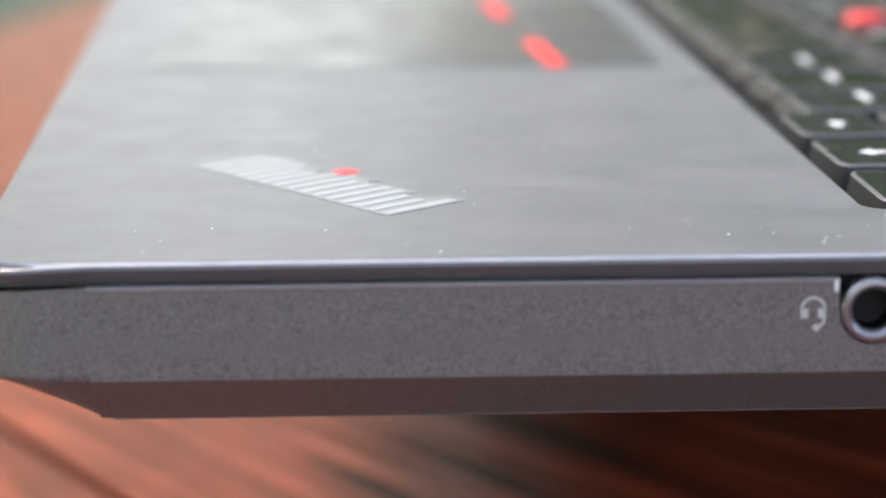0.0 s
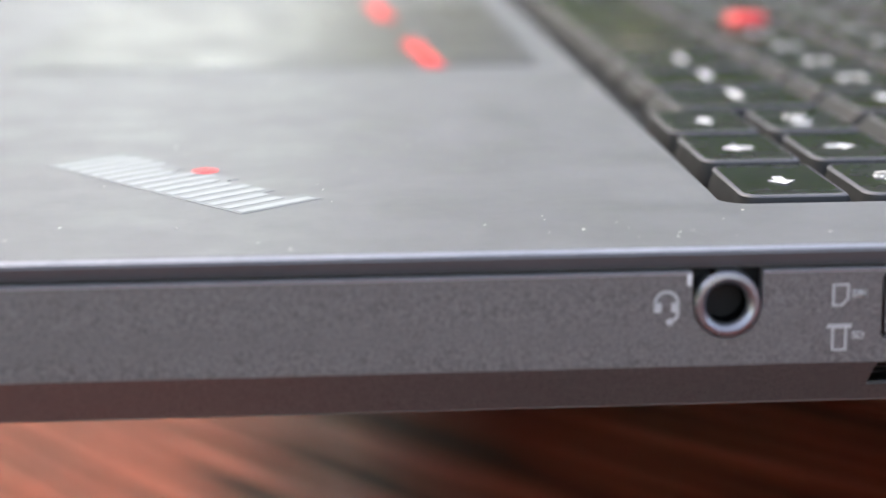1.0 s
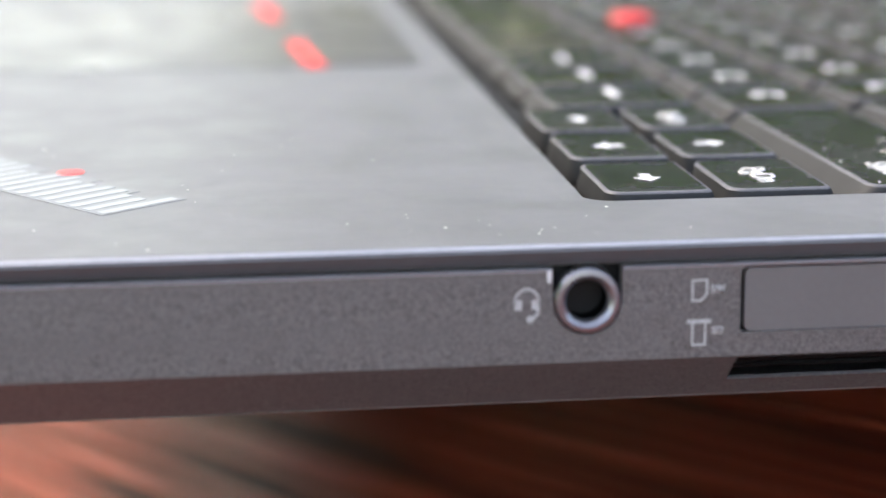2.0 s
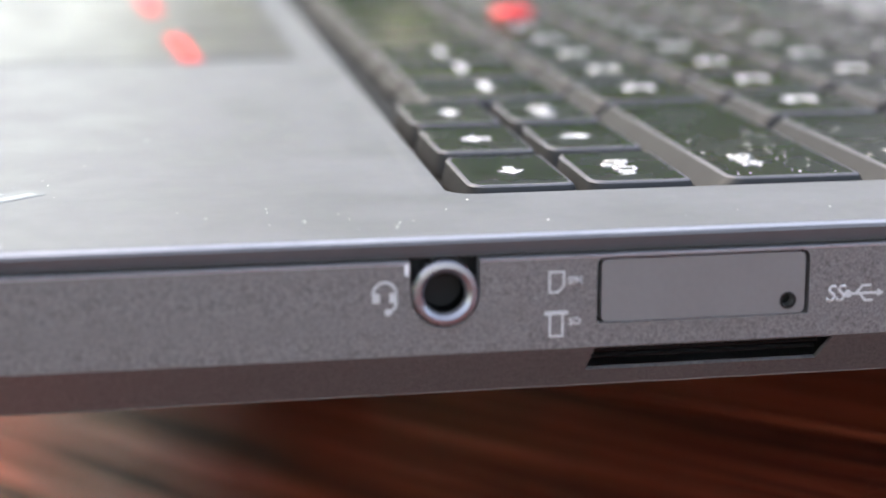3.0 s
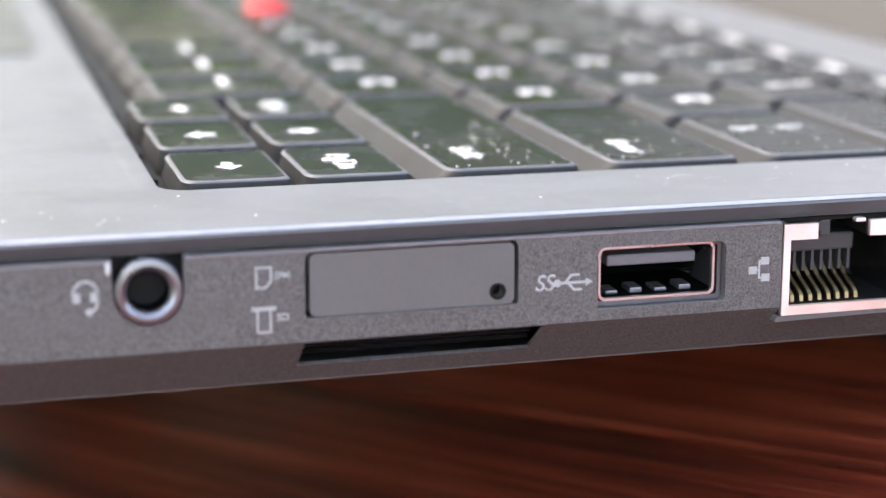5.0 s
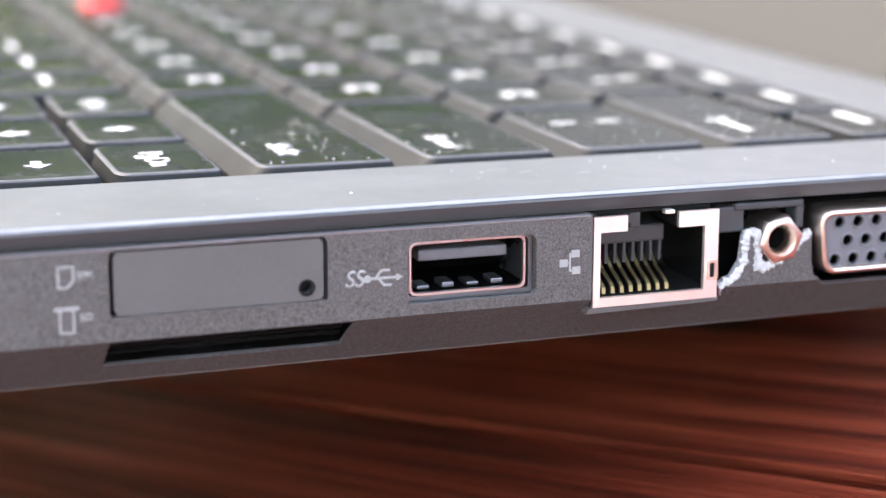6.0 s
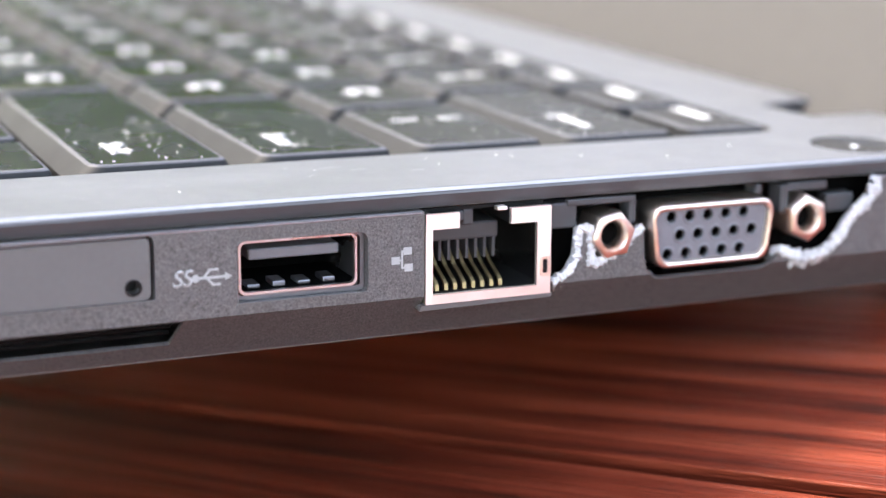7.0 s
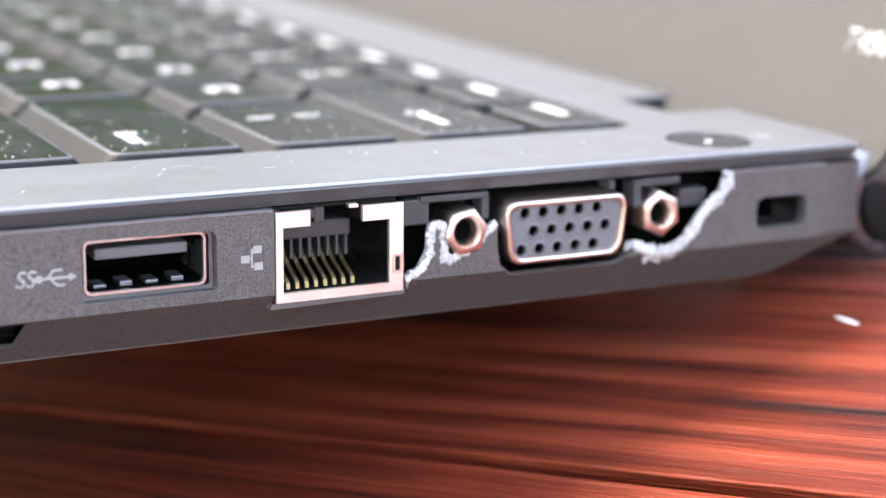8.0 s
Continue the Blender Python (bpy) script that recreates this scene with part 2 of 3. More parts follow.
def tree(x, y, low, high, wide, leaves, seed):
    rng = random.Random(seed)
    root = tagged(new("tree"), "broad leafy green tree standing on the lawn", "tree", group="trees behind the laptop")
    root.location = (x, y, -0.75)
    bm = bmesh.new()
    tips = []

    def limb(p, q, r0, r1):
        d = (q - p).normalized()
        a = d.orthogonal().normalized()
        b = d.cross(a)
        loft(bm, [[tuple(c + (a * math.cos(t * math.pi / 4) + b * math.sin(t * math.pi / 4)) * r) for t in range(8)] for c, r in ((p, r0), ((p + q) / 2 + a * r0 * 0.5, (r0 + r1) / 2), (q, r1))])

    fork = Vector((0, 0, low + 0.6))
    limb(Vector((0, 0, 0)), fork, 0.09, 0.07)
    limb(fork, Vector((0.1, 0, high * 0.9)), 0.12, 0.03)
    for k in range(9):
        a = k * 2.4
        tip = Vector((math.cos(a) * wide * 0.7, math.sin(a) * wide * 0.5, rng.uniform(low + 0.3, high * 0.95)))
        limb(fork + Vector((0, 0, k * 0.08)), tip, 0.07, 0.02)
        tips.append(tip)
    me = bpy.data.meshes.new("trunk")
    bm.to_mesh(me)
    bm.free()
    me.materials.append(BARK)
    new("trunk", me).parent = root
    vs, fs = [], []
    clumps = [t + Vector((rng.gauss(0, 0.5), rng.gauss(0, 0.4), rng.gauss(0, 0.3))) for t in tips for _ in range(7)]
    while len(fs) < leaves:
        c = rng.choice(clumps) + Vector((rng.gauss(0, 0.42), rng.gauss(0, 0.42), rng.gauss(0, 0.32)))
        if c.z < low:
            continue
        a = Vector((rng.gauss(0, 1), rng.gauss(0, 1), rng.gauss(0, 0.6))).normalized()
        b = a.orthogonal().normalized() * rng.uniform(0.05, 0.08)
        a *= rng.uniform(0.09, 0.15)
        n = len(vs)
        vs += [tuple(c - a), tuple(c + b), tuple(c + a), tuple(c - b)]
        fs.append((n, n + 1, n + 2, n + 3))
    me = bpy.data.meshes.new("crown")
    me.from_pydata(vs, [], fs)
    me.materials.append(LEAF)
    new("crown", me).parent = root


# right four mirror in the keys; left five, unseen, dim the sky there
for seed, (x, y, wide) in enumerate(((1.05, 8.7, 1.5), (1.8, 8.0, 1.5), (2.5, 8.7, 1.5), (3.3, 8.0, 1.5), (-3.2, 8.4, 1.7), (-5.0, 6.6, 2.0), (-6.2, 5.0, 2.0), (-7.4, 2.6, 2.0), (-7.8, 0.0, 2.0))):
    tree(x, y, 1.3, 5.0, wide, 24000, seed + 1)

# ---- laptop ----
laptop = new("laptop")
laptop.location = (0.12, 0.165, -5.0 * MM)
laptop.empty_display_size = 0.02
tagged(laptop, "open dark grey laptop with broken casing on the wooden boards", "laptop")
BASE_INV = Matrix.Translation(laptop.location).inverted()
TOP, SEAM, BREAK, BOT = 14.0, 11.75, 3.05, -1.9
W = 330.0


SKEW = 0.115  # the front edge runs a little out of square


def plan(inset=0.0):
    """Outline of the base from the side's front end, round the front, far side and back, to the side's rear end."""
    i = inset
    pts = [(25.0, i)]
    r = 8.0
    half = []
    for k in range(7):
        a = radians(270 - 90 * k / 6)
        half.append((21 + (r - i) * math.cos(a), 8 + (r - i) * math.sin(a)))
    pts += half
    for k in range(1, 24):
        y = 8 + (W - 16) * k / 24
        pts.append((13 + i - SKEW * (y - 8), y))
    pts += [(x - SKEW * (W - 16), W - y) for x, y in reversed(half)]
    pts += [(25, W - i), (228, W - i)]
    back = [(232.5, i), (233.8 - i * 0.5, 0.7 + i), (234.4 - i, 2.2 + i), (233.4 - i, 25.6 - i), (224.0 - i, 25.8 - i), (223.0 - i, 36.4 + i), (232.7 - i, 38.2 + i)]
    pts += [(x, W - y) for x, y in back]
    pts += list(reversed(back))
    pts.append((228.0, i))
    return pts


def droop(x, y):
    """How far the rim bends down towards the front edge."""
    return 0.85 * max(0.0, (25 - SKEW * (y - 8) - x) / 12) ** 2


def bottom_xy(x, y):
    front = 13 - SKEW * (y - 8)
    if x < front + 12:
        x = front + 11 + (x - front) / 12
    elif x > 224:
        x = 224 + (x - 224) * 0.05
    return x, 4.2 + y * (W - 8.4) / W


SIDE_LEAN = 0.04  # the side wall stands a little out towards its foot
bm = bmesh.new()
P = plan()
vs = loft(bm, [[(x, y, SEAM - droop(x, y)) for x, y in P], [(x, y, SEAM - 0.3 - droop(x, y)) for x, y in P], [(x, y, BREAK + 0.7) for x, y in P], [(x, y, BREAK + 0.25) for x, y in P],
               [(*((x * 0.93 + bottom_xy(x, y)[0] * 0.07), (y * 0.93 + bottom_xy(x, y)[1] * 0.07)), BREAK - 0.3) for x, y in P],
               [(*bottom_xy(x, y), BOT) for x, y in P]], close=False)
bm.faces.new(vs[-1])
part("base_shell", bm, SHELL, laptop, "dark grey rounded plastic shell", smooth=True)

# right side wall with its openings; the upper edge is broken away round two sockets
TEAR_R = [(214.4, SEAM), (214.3, 10.5), (213.3, 8.9), (211.6, 7.9), (210.6, 6.8), (209.7, 5.4), (208.6, 4.2), (206.9, 3.4), (204.7, 3.15), (202.8, 3.6), (201.2, 4.4)]
TEAR_L = [(183.8, 8.2), (182.6, 7.4), (181.6, 6.0), (179.8, 5.3), (178.3, 4.7), (177.4, 5.0), (177.2, 8.5), (176.2, 8.7), (175.9, 5.6), (174.9, 4.0), (172.9, BREAK)]
notch = [(96.1 + 3.2 * math.cos(radians(-180 * k / 12)), 8.75 + 3.2 * math.sin(radians(-180 * k / 12))) for k in range(13)]
outer = [(228, BREAK), (228, SEAM)] + TEAR_R + [(200.8, 3.6), (200.2, BREAK), (185.0, BREAK), (184.3, 3.6), (184.0, 5.0)] + TEAR_L
outer += [(158.4, BREAK), (158.4, SEAM), (99.3, SEAM)] + notch + [(92.9, SEAM), (25, SEAM), (25, BREAK)]
walls = [outer[:outer.index((200.2, BREAK)) + 1], outer[outer.index((185.0, BREAK)):outer.index((172.9, BREAK)) + 1], outer[outer.index((158.4, BREAK)):]]
holes = [rrect(110.3, 130.9, 5.0, 11.45, 0.7), rrect(138.9, 152.4, 3.9, 10.2, 0.9), rrect(218.3, 225.6, 4.65, 8.35, 1.1)]
bm = plate(walls[0], holes[2:], side, 1.5)
plate(walls[1], [], side, 1.5, bm)
plate(walls[2], holes[:2], side, 1.5, bm)
part("side_wall", bm, SHELL, laptop, "dark grey speckled side wall with broken upper edge")
CL = math.hypot(4.2, BREAK - BOT)
cy, cz = 4.2 / CL, (BOT - BREAK) / CL


def slope(u, v, w):
    return (u, v * cy - w * cz, BREAK + v * cz + w * cy)


part("lower_slope", plate([(25, 0), (158.4, 0), (158.4, 1.2), (172.9, 1.2), (172.9, 0), (185.0, 0), (185.6, 0.8), (186.4, 1.05), (198.9, 1.05), (199.7, 0.8), (200.2, 0), (228, 0), (224.2, CL), (25, CL)], [[(110.2, 0.2), (133.6, 0.2), (132.8, 4.0), (109.9, 4.0)]], slope, 0.35), SHELL, laptop, "dark sloping lower edge")
# black sheet behind the slot opening, painting the shade inside
part("card_slot", plate([(109.0, 0.1), (134.5, 0.1), (134.0, 5.2), (109.0, 5.2)], [], lambda u, v, w: slope(u, v, 3.0 + w), 1), HOLE_SHADE, laptop, "card reader slot, its shade painted as a black sheet")
bm = bmesh.new()
for k, v in enumerate((1.4, 2.5, 3.6)):
    plate([(110.5, v), (133, v + 0.1), (133, v + 0.35), (110.5, v + 0.3)], [], lambda a, b, c: slope(a, b, 1.2 + c), 0.3, bm)
part("slot_shutter", bm, DARK, laptop)
part("bottom_plate", plate([(26, 5), (223, 5), (223, 325), (26, 325)], [], flat_at(BOT - 0.05), 0.4), SHELL, laptop)
for fx, high in ((40, 3.0), (214, BOT - board_z(214) + 0.5)):
    for fy in (48, 282):
        part("rubber_foot", plate(rrect(fx - 8, fx + 8, fy - 5, fy + 5, 4), [], flat_at(BOT - 0.3), high - 0.3), DARK, laptop, "black rubber foot")

SIDE_LEAN = 0.0
# top cover with its lip and the keyboard well
WELL = rrect(99.4, 213.4, 17.6, 312.4, 3.0)
BTN = (216.3, 7.2)
bm = bmesh.new()
rings = [[(x, y, z - (droop(x, y) if z < 13.9 else 0)) for x, y in plan(i)] for i, z in ((2.0, SEAM + 0.12), (0.95, SEAM + 0.14), (0.7, SEAM + 0.3), (0.3, 12.8), (-0.1, 13.4), (0.0, 13.6), (0.4, 13.93))]
rings += [[(x, y, TOP) for x, y in plan(i)] for i in (0.85, 1.15)]
loft(bm, rings)
plate(plan(1.15), [WELL, circle(*BTN, 5.1)], flat_at(TOP), 2.6, bm, skin=True)
for v in [v for v in bm.verts if not v.link_faces]:
    bm.verts.remove(v)
bmesh.ops.remove_doubles(bm, verts=bm.verts, dist=0.001)
top_cover = part("top_cover", bm, PANEL, laptop, "dark grey matte palm rest and keyboard surround", smooth=True)
# strip laid over the bevel to carry its painted highlight
bm = bmesh.new()
loft(bm, [[(x, y, z - (droop(x, y) if z < 13.9 else 0)) for x, y in plan(i)] for i, z in ((0.02, 13.72), (0.2, 13.86), (0.42, 13.975))])
part("bright_edge", bm, EDGE, laptop, "polished bevel round the palm rest, highlight painted into its colour", smooth=True)
part("keyboard_tray", plate(rrect(98.5, 214, 17, 313, 3), [], flat_at(11.2), 0.6), DARK, laptop)
bm = bmesh.new()
for x in range(20):
    box_into(bm, 100.0 + (x % 2) * 0.4, 101.3, 20 + x * 14.5, 25 + x * 14.5 + (x % 3) * 2, 11.2, 11.7)
part("tray_rib", bm, DARK, laptop)
bm = bmesh.new()
loft(bm, [[(96.6, y, TOP - 0.05), (97.4, y, TOP + 0.02 * h), (98.9, y, TOP + 0.16 * h), (99.45, y, TOP + 0.08 * h), (99.45, y, TOP - 0.3)] for y, h in ((17.6, 0), (21.5, 1), (60, 1), (150, 1), (308.5, 1), (312.4, 0))])
part("keyboard_rim", bm, PANEL, laptop, "raised grey rim along the keyboard", smooth=True)

# power button
bm = bmesh.new()
rr_ = [[(BTN[0] + r * math.cos(2 * math.pi * i / 40), BTN[1] + r * math.sin(2 * math.pi * i / 40), z) for i in range(40)] for r, z in ((4.85, 12.5), (4.85, 13.85), (4.6, 14.0), (3.2, 13.85), (0.5, 13.7))]
vs = loft(bm, rr_)
bm.faces.new(vs[-1])
power = part("power_button", bm, KEYM, laptop, "round black dished power button", smooth=True)
part("led", plate(circle(BTN[0], BTN[1], 0.45, 12), [], flat_at(13.86), 0.12), LED, power, "tiny pale indicator lamp")
part("button_icon", plate(circle(224.2, 7.0, 0.85, 14), [circle(224.2, 7.0, 0.6, 14)], flat_at(TOP + 0.03), 0.03), PRINT, laptop)

# worn marks: a chipped corner beside the headset socket, fine curved scratches
part("chipped_corner", box(92.35, 92.85, -0.06, 0.6, 10.4, 11.7, bevel=0.12), TORN, laptop, "pale chipped corner")
srng = random.Random(11)
for cx, cy_, rad in ((153.5, 11.2, 2.2), (156.2, 10.0, 1.6), (150.8, 9.0, 1.2), (162.0, 8.2, 1.4), (187.5, 10.5, 1.8), (206.5, 12.6, 2.6)):
    a0 = srng.uniform(0.3, 2.0)
    arc = [(cx + rad * math.cos(a0 + 0.16 * k), cy_ + rad * math.sin(a0 + 0.16 * k)) for k in range(9)]
    inner = [(cx + (rad - 0.08) * math.cos(a0 + 0.16 * k), cy_ + (rad - 0.08) * math.sin(a0 + 0.16 * k)) for k in range(8, -1, -1)]
    part("scratch", plate(arc + inner, [], flat_at(TOP + 0.015), 0.015), PRINT, top_cover)

# touchpad and its buttons
bm = plate(rrect(10.8, 76.0, 122, 222, 3), [], flat_at(TOP + 0.12), 0.4)
part("touchpad", bm, PAD, laptop, "large smooth dark touchpad")
for y0, y1, stripe in ((122, 154.5, True), (155.5, 188.5, False), (189.5, 222, True)):
    b = part("pointer_button", plate(rrect(77.0, 93.5, y0, y1, 1.5), [], flat_at(TOP + 0.25), 0.6), PAD, laptop, "dark grey pointer button")
    if stripe:
        part("red_stripe", plate([(x - (y - 118) * 0.075, y) for x, y in rrect(75.8, 79.0, y0 - 2, y1 - 2, 0.6)], [], flat_at(TOP + 0.32), 0.3), RED, b, "red stripe")


# keys
def key(x0, x1, y0, y1, top=14.4, front=0.8):
    """A key cap with rounded front corners, sloping flanks and a dished top; x0 is its front."""
    bm = bmesh.new()

    def ring(f, b, s, z, rf, rb, dish=0.0):
        a0, a1, c0, c1 = x0 + f, x1 - b, y0 + s, y1 - s
        out = []
        for cx, cy_, a, r in ((a1, c0, -90, rb), (a1, c1, 0, rb), (a0, c1, 90, rf), (a0, c0, 180, rf)):
            px, py = (cx - r if cx == a1 else cx + r), (cy_ + r if cy_ == c0 else cy_ - r)
            for k in range(5):
                t = radians(a + 90 * k / 4)
                out.append((px + r * math.cos(t), py + r * math.sin(t), z))
        return out

    rings = [ring(0.2, 0, 0, 11.3, 2.2, 0.8), ring(0, 0, 0, 12.5, 2.4, 0.8), ring(front * 0.6, 0.25, 0.22, 13.7, 2.2, 0.9),
             ring(front - 0.3, 0.45, 0.4, top - 0.22, 1.9, 0.8), ring(front - 0.1, 0.62, 0.58, top - 0.05, 1.7, 0.8), ring(front + 0.15, 0.95, 0.95, top, 1.5, 0.7)]
    vs = loft(bm, rings)
    inner = ring(front + 1.2, 2.2, 2.2, top - 0.08, 1.0, 0.6)
    iv = [bm.verts.new(p) for p in inner]
    for i in range(len(iv)):
        bm.faces.new((vs[-1][i], vs[-1][(i + 1) % len(iv)], iv[(i + 1) % len(iv)], iv[i]))
    bm.faces.new(iv)
    # bevel faces take the painted highlight colour
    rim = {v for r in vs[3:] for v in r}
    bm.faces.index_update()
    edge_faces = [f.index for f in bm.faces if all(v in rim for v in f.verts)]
    # flank faces take the glint-cut copy of the cap material
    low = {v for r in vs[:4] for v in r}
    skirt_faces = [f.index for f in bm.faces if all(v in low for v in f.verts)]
    ob = part("key", bm, KEYM, laptop, smooth=True)
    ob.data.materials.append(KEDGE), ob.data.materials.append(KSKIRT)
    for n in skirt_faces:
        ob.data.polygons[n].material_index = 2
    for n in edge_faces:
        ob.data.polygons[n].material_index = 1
    return ob


def arrow(ob, cx, cy_, dx, dy, z):
    """A filled arrow print pointing along (dx, dy)."""
    pts = [(2.0, 0), (0.2, 1.5), (0.2, 0.55), (-1.6, 0.55), (-1.6, -0.55), (0.2, -0.55), (0.2, -1.5)]
    part("legend", plate([(cx + dx * a - dy * b, cy_ + dy * a + dx * b) for a, b in pts], [], flat_at(z), 0.03), LEGEND, ob)


def bars(ob, cx, cy_, z, marks):
    """Plain bars (offset, offset, length, width) in place of a letter."""
    bm = bmesh.new()
    for ox, oy, sx, sy in marks:
        plate([(cx + ox - sx / 2, cy_ + oy - sy / 2), (cx + ox + sx / 2, cy_ + oy - sy / 2), (cx + ox + sx / 2, cy_ + oy + sy / 2), (cx + ox - sx / 2, cy_ + oy + sy / 2)], [], flat_at(z), 0.03, bm)
    part("legend", bm, LEGEND, ob)


def word(ob, body, size, cx, cy_, z):
    text_mesh(body, size, LEGEND, "legend", lambda u, v, w: (cx + v, cy_ - u, z + w), ob, bold=0.04)


KZ = 14.4
LET = [(0, 0.6, 4.2, 1.2), (1.6, -0.9, 1.1, 2.4), (-1.6, -0.9, 1.1, 2.4)]
NUM = [(-1.5, -0.6, 3.0, 1.2), (3.0, 0.5, 3.0, 1.2)]
G = 0.85
Y0 = 19.0
PITCH = 18.6
for col, (lo, hi) in enumerate((("right", "PgDn"), ("down", "up"), ("left", "PgUp"))):
    a, b = Y0 + col * PITCH, Y0 + (col + 1) * PITCH - 1.7
    k1 = key(101.6, 113.5, a, b, front=0.7)
    k2 = key(114.3, 126.0, a, b, front=0.7)
    cy_ = a + 8.0
    dx, dy = {"right": (0, -1), "down": (-1, 0), "left": (0, 1)}[lo]
    arrow(k1, 107.8, cy_, dx, dy, KZ + 0.02)
    if hi == "up":
        arrow(k2, 119.5, cy_, 1, 0, KZ + 0.02)
    else:
        word(k2, hi, 3.6, 120.0, cy_ - 0.4, KZ)


def row(x0, x1, widths, start, marks, front=2.2):
    y = start
    made = []
    for n, w in enumerate(widths):
        k = key(x0, x1, y, y + w - 1.7, front=front)
        made.append((k, y, y + w - 1.7))
        if marks is not None and w < 20:
            bars(k, (x0 + x1) / 2 + 1.5, y + w * 0.62, KZ - 0.04, marks)
        y += w
    return made


row(104.5, 126.0, [18.6, 18.6, 18.6, 98, 18.6, 18.6, 18.6, 18.6], Y0 + 3 * PITCH, [(0, 0, 1.2, 7)])
shift = row(127.6, 144.6, [51.2] + [18.6] * 10 + [42], Y0, LET)
word(shift[0][0], "Shift", 3.6, 134.4, 28.6, KZ - 0.03)
enter = row(146.2, 163.2, [38.2] + [18.6] * 11 + [37], Y0, LET)
word(enter[0][0], "Enter", 3.6, 153.0, 27.8, KZ - 0.03)
back_slash = row(164.8, 181.9, [28] + [18.6] * 12 + [28], Y0, LET)
bars(back_slash[0][0], 171.5, 36.0, KZ - 0.03, [(0, 0, 3.2, 0.7), (6.0, 0, 3.2, 0.7)])
back_space = row(183.4, 199.4, [37] + [18.6] * 13, Y0, NUM)
bars(back_space[0][0], 191.0, 29.5, KZ - 0.03, [(0, 0, 1.0, 8.5), (0, 3.9, 2.6, 1.2)])
row(201.4, 212.6, [18.2] + [17.3] * 15, Y0, [(0, 0, 1.6, 7.5)], front=0.7)

# red pointing stick
bm = bmesh.new()
rr_ = [[(139.2 + r * math.cos(2 * math.pi * i / 24), 173 + r * math.sin(2 * math.pi * i / 24), z) for i in range(24)] for r, z in ((2.2, 11.5), (2.2, 13.6), (3.8, 14.2), (4.0, 15.0), (3.5, 15.8), (1.8, 15.9), (0.4, 15.6))]
vs = loft(bm, rr_)
bm.faces.new(vs[-1])
part("pointing_stick", bm, RED, laptop, "round red rubber pointing stick", smooth=True)

# badge printed on the palm rest: plain upright strokes with a red dot
bx, by = (51.9 - 28.8), (17.4 - 44.4)
bl = math.hypot(bx, by)
bx, by = bx / bl, by / bl
nx, ny = -by, bx


def badge(s, t):
    return (28.8 + bx * s + nx * t, 44.4 + by * s + ny * t)


def badge_strip(name, s0, s1, t0, t1, mat, z, parent):
    return plate([badge(s0, t0), badge(s1, t0), badge(s1, t1), badge(s0, t1)], [], flat_at(z), 0.03)


profile_heights = [(0, 11.0), (8.6, 11.0), (8.6, 10.2), (12.6, 10.2), (12.6, 8.2), (17.5, 8.2), (17.5, 10.6), (21.5, 10.6), (21.5, 9.0), (25.0, 9.6), (29.0, 9.6), (29.0, 8.0), (32.0, 8.0), (32.0, 10.6), (35.5, 10.6)]
logo = part("badge", plate([badge(0, 0)] + [badge(s, t * 0.98) for s, t in profile_heights] + [badge(35.5, 0)], [], flat_at(TOP + 0.04), 0.05), LOGOD, laptop, "silver-grey printed badge with a red dot")
for k in range(15):
    s = 0.9 + k * 2.35
    h = max(t for a, t in profile_heights if a <= s + 1.4) * 0.9 if k % 4 else 9.6
    h = min(h, [10.4, 9.9, 7.9, 10, 8.4, 9, 7.6, 9.8][int(s / 4.6) % 8])
    bm = plate([badge(s, 0.5), badge(s + 1.25, 0.5), badge(s + 1.25, h), badge(s, h)], [], flat_at(TOP + 0.07), 0.03)
    part("badge_stroke", bm, LOGO, logo)
part("red_dot", plate(circle(*badge(15.4, 10.6), 1.5, 16), [], flat_at(TOP + 0.08), 0.05), RED, logo, "red dot")

# ---- sockets on the right side ----
SIDE_LEAN = 0.04
jack = part("audio_jack", lathe([(3.05, 4), (3.05, -0.05), (2.85, -0.3), (2.45, -0.35), (2.1, -0.15), (1.88, 0.2), (1.86, 0.7)], 96.1, 8.75, 40, cap=False), RING, laptop, "round dark metal headset socket", smooth=True)
part("socket_bore", lathe([(1.9, 0.6), (1.84, 0.62), (1.8, 12), (0.1, 12.2)], 96.1, 8.75, 30), HOLE_SHADE, jack)
part("socket_backing", box(92.5, 99.8, 2.4, 4, 5.2, 11.8), DARK, laptop)
bm = plate(rrect(110.75, 130.5, 5.35, 11.25, 0.6), [circle(128.85, 6.6, 0.62, 14)], lambda u, v, w: (u, 0.12 + w, v), 1.2)
card_cover = part("card_cover", bm, COVER, laptop, "grey card tray cover with a pinhole")
part("pinhole_ring", plate(circle(128.85, 6.6, 0.82, 18), [circle(128.85, 6.6, 0.6, 18)], lambda u, v, w: (u, 0.05 + w, v), 0.2), DARK, card_cover)
part("tray_backing", box(109.8, 131.5, 1.55, 3, 4.6, 11.6), DARK, laptop)
part("opening_rim", plate(rrect(110.0, 131.2, 4.7, 5.3, 0.25), [], lambda u, v, w: (u, -0.08 + w, v), 0.5), SHELL, laptop)

# rectangular data port
bm = plate(rrect(138.95, 152.3, 4.1, 10.1, 0.5), [rrect(139.35, 151.9, 4.6, 9.7, 0.35)], lambda u, v, w: (u, 1.0 + w, v), 10)
port = part("data_port", bm, RING, laptop, "rectangular metal data port")
part("tongue", box(140.9, 150.3, 2.6, 10, 7.6, 8.7, bevel=0.2), TONGUE, port, "grey plastic tongue")
part("port_rim", plate(rrect(139.3, 151.5, 4.7, 10.0, 0.7), [rrect(139.5, 151.25, 4.95, 9.8, 0.6)], lambda u, v, w: (u, 0.75 + w, v), 0.5), STEEL, port, "thin bright metal rim")
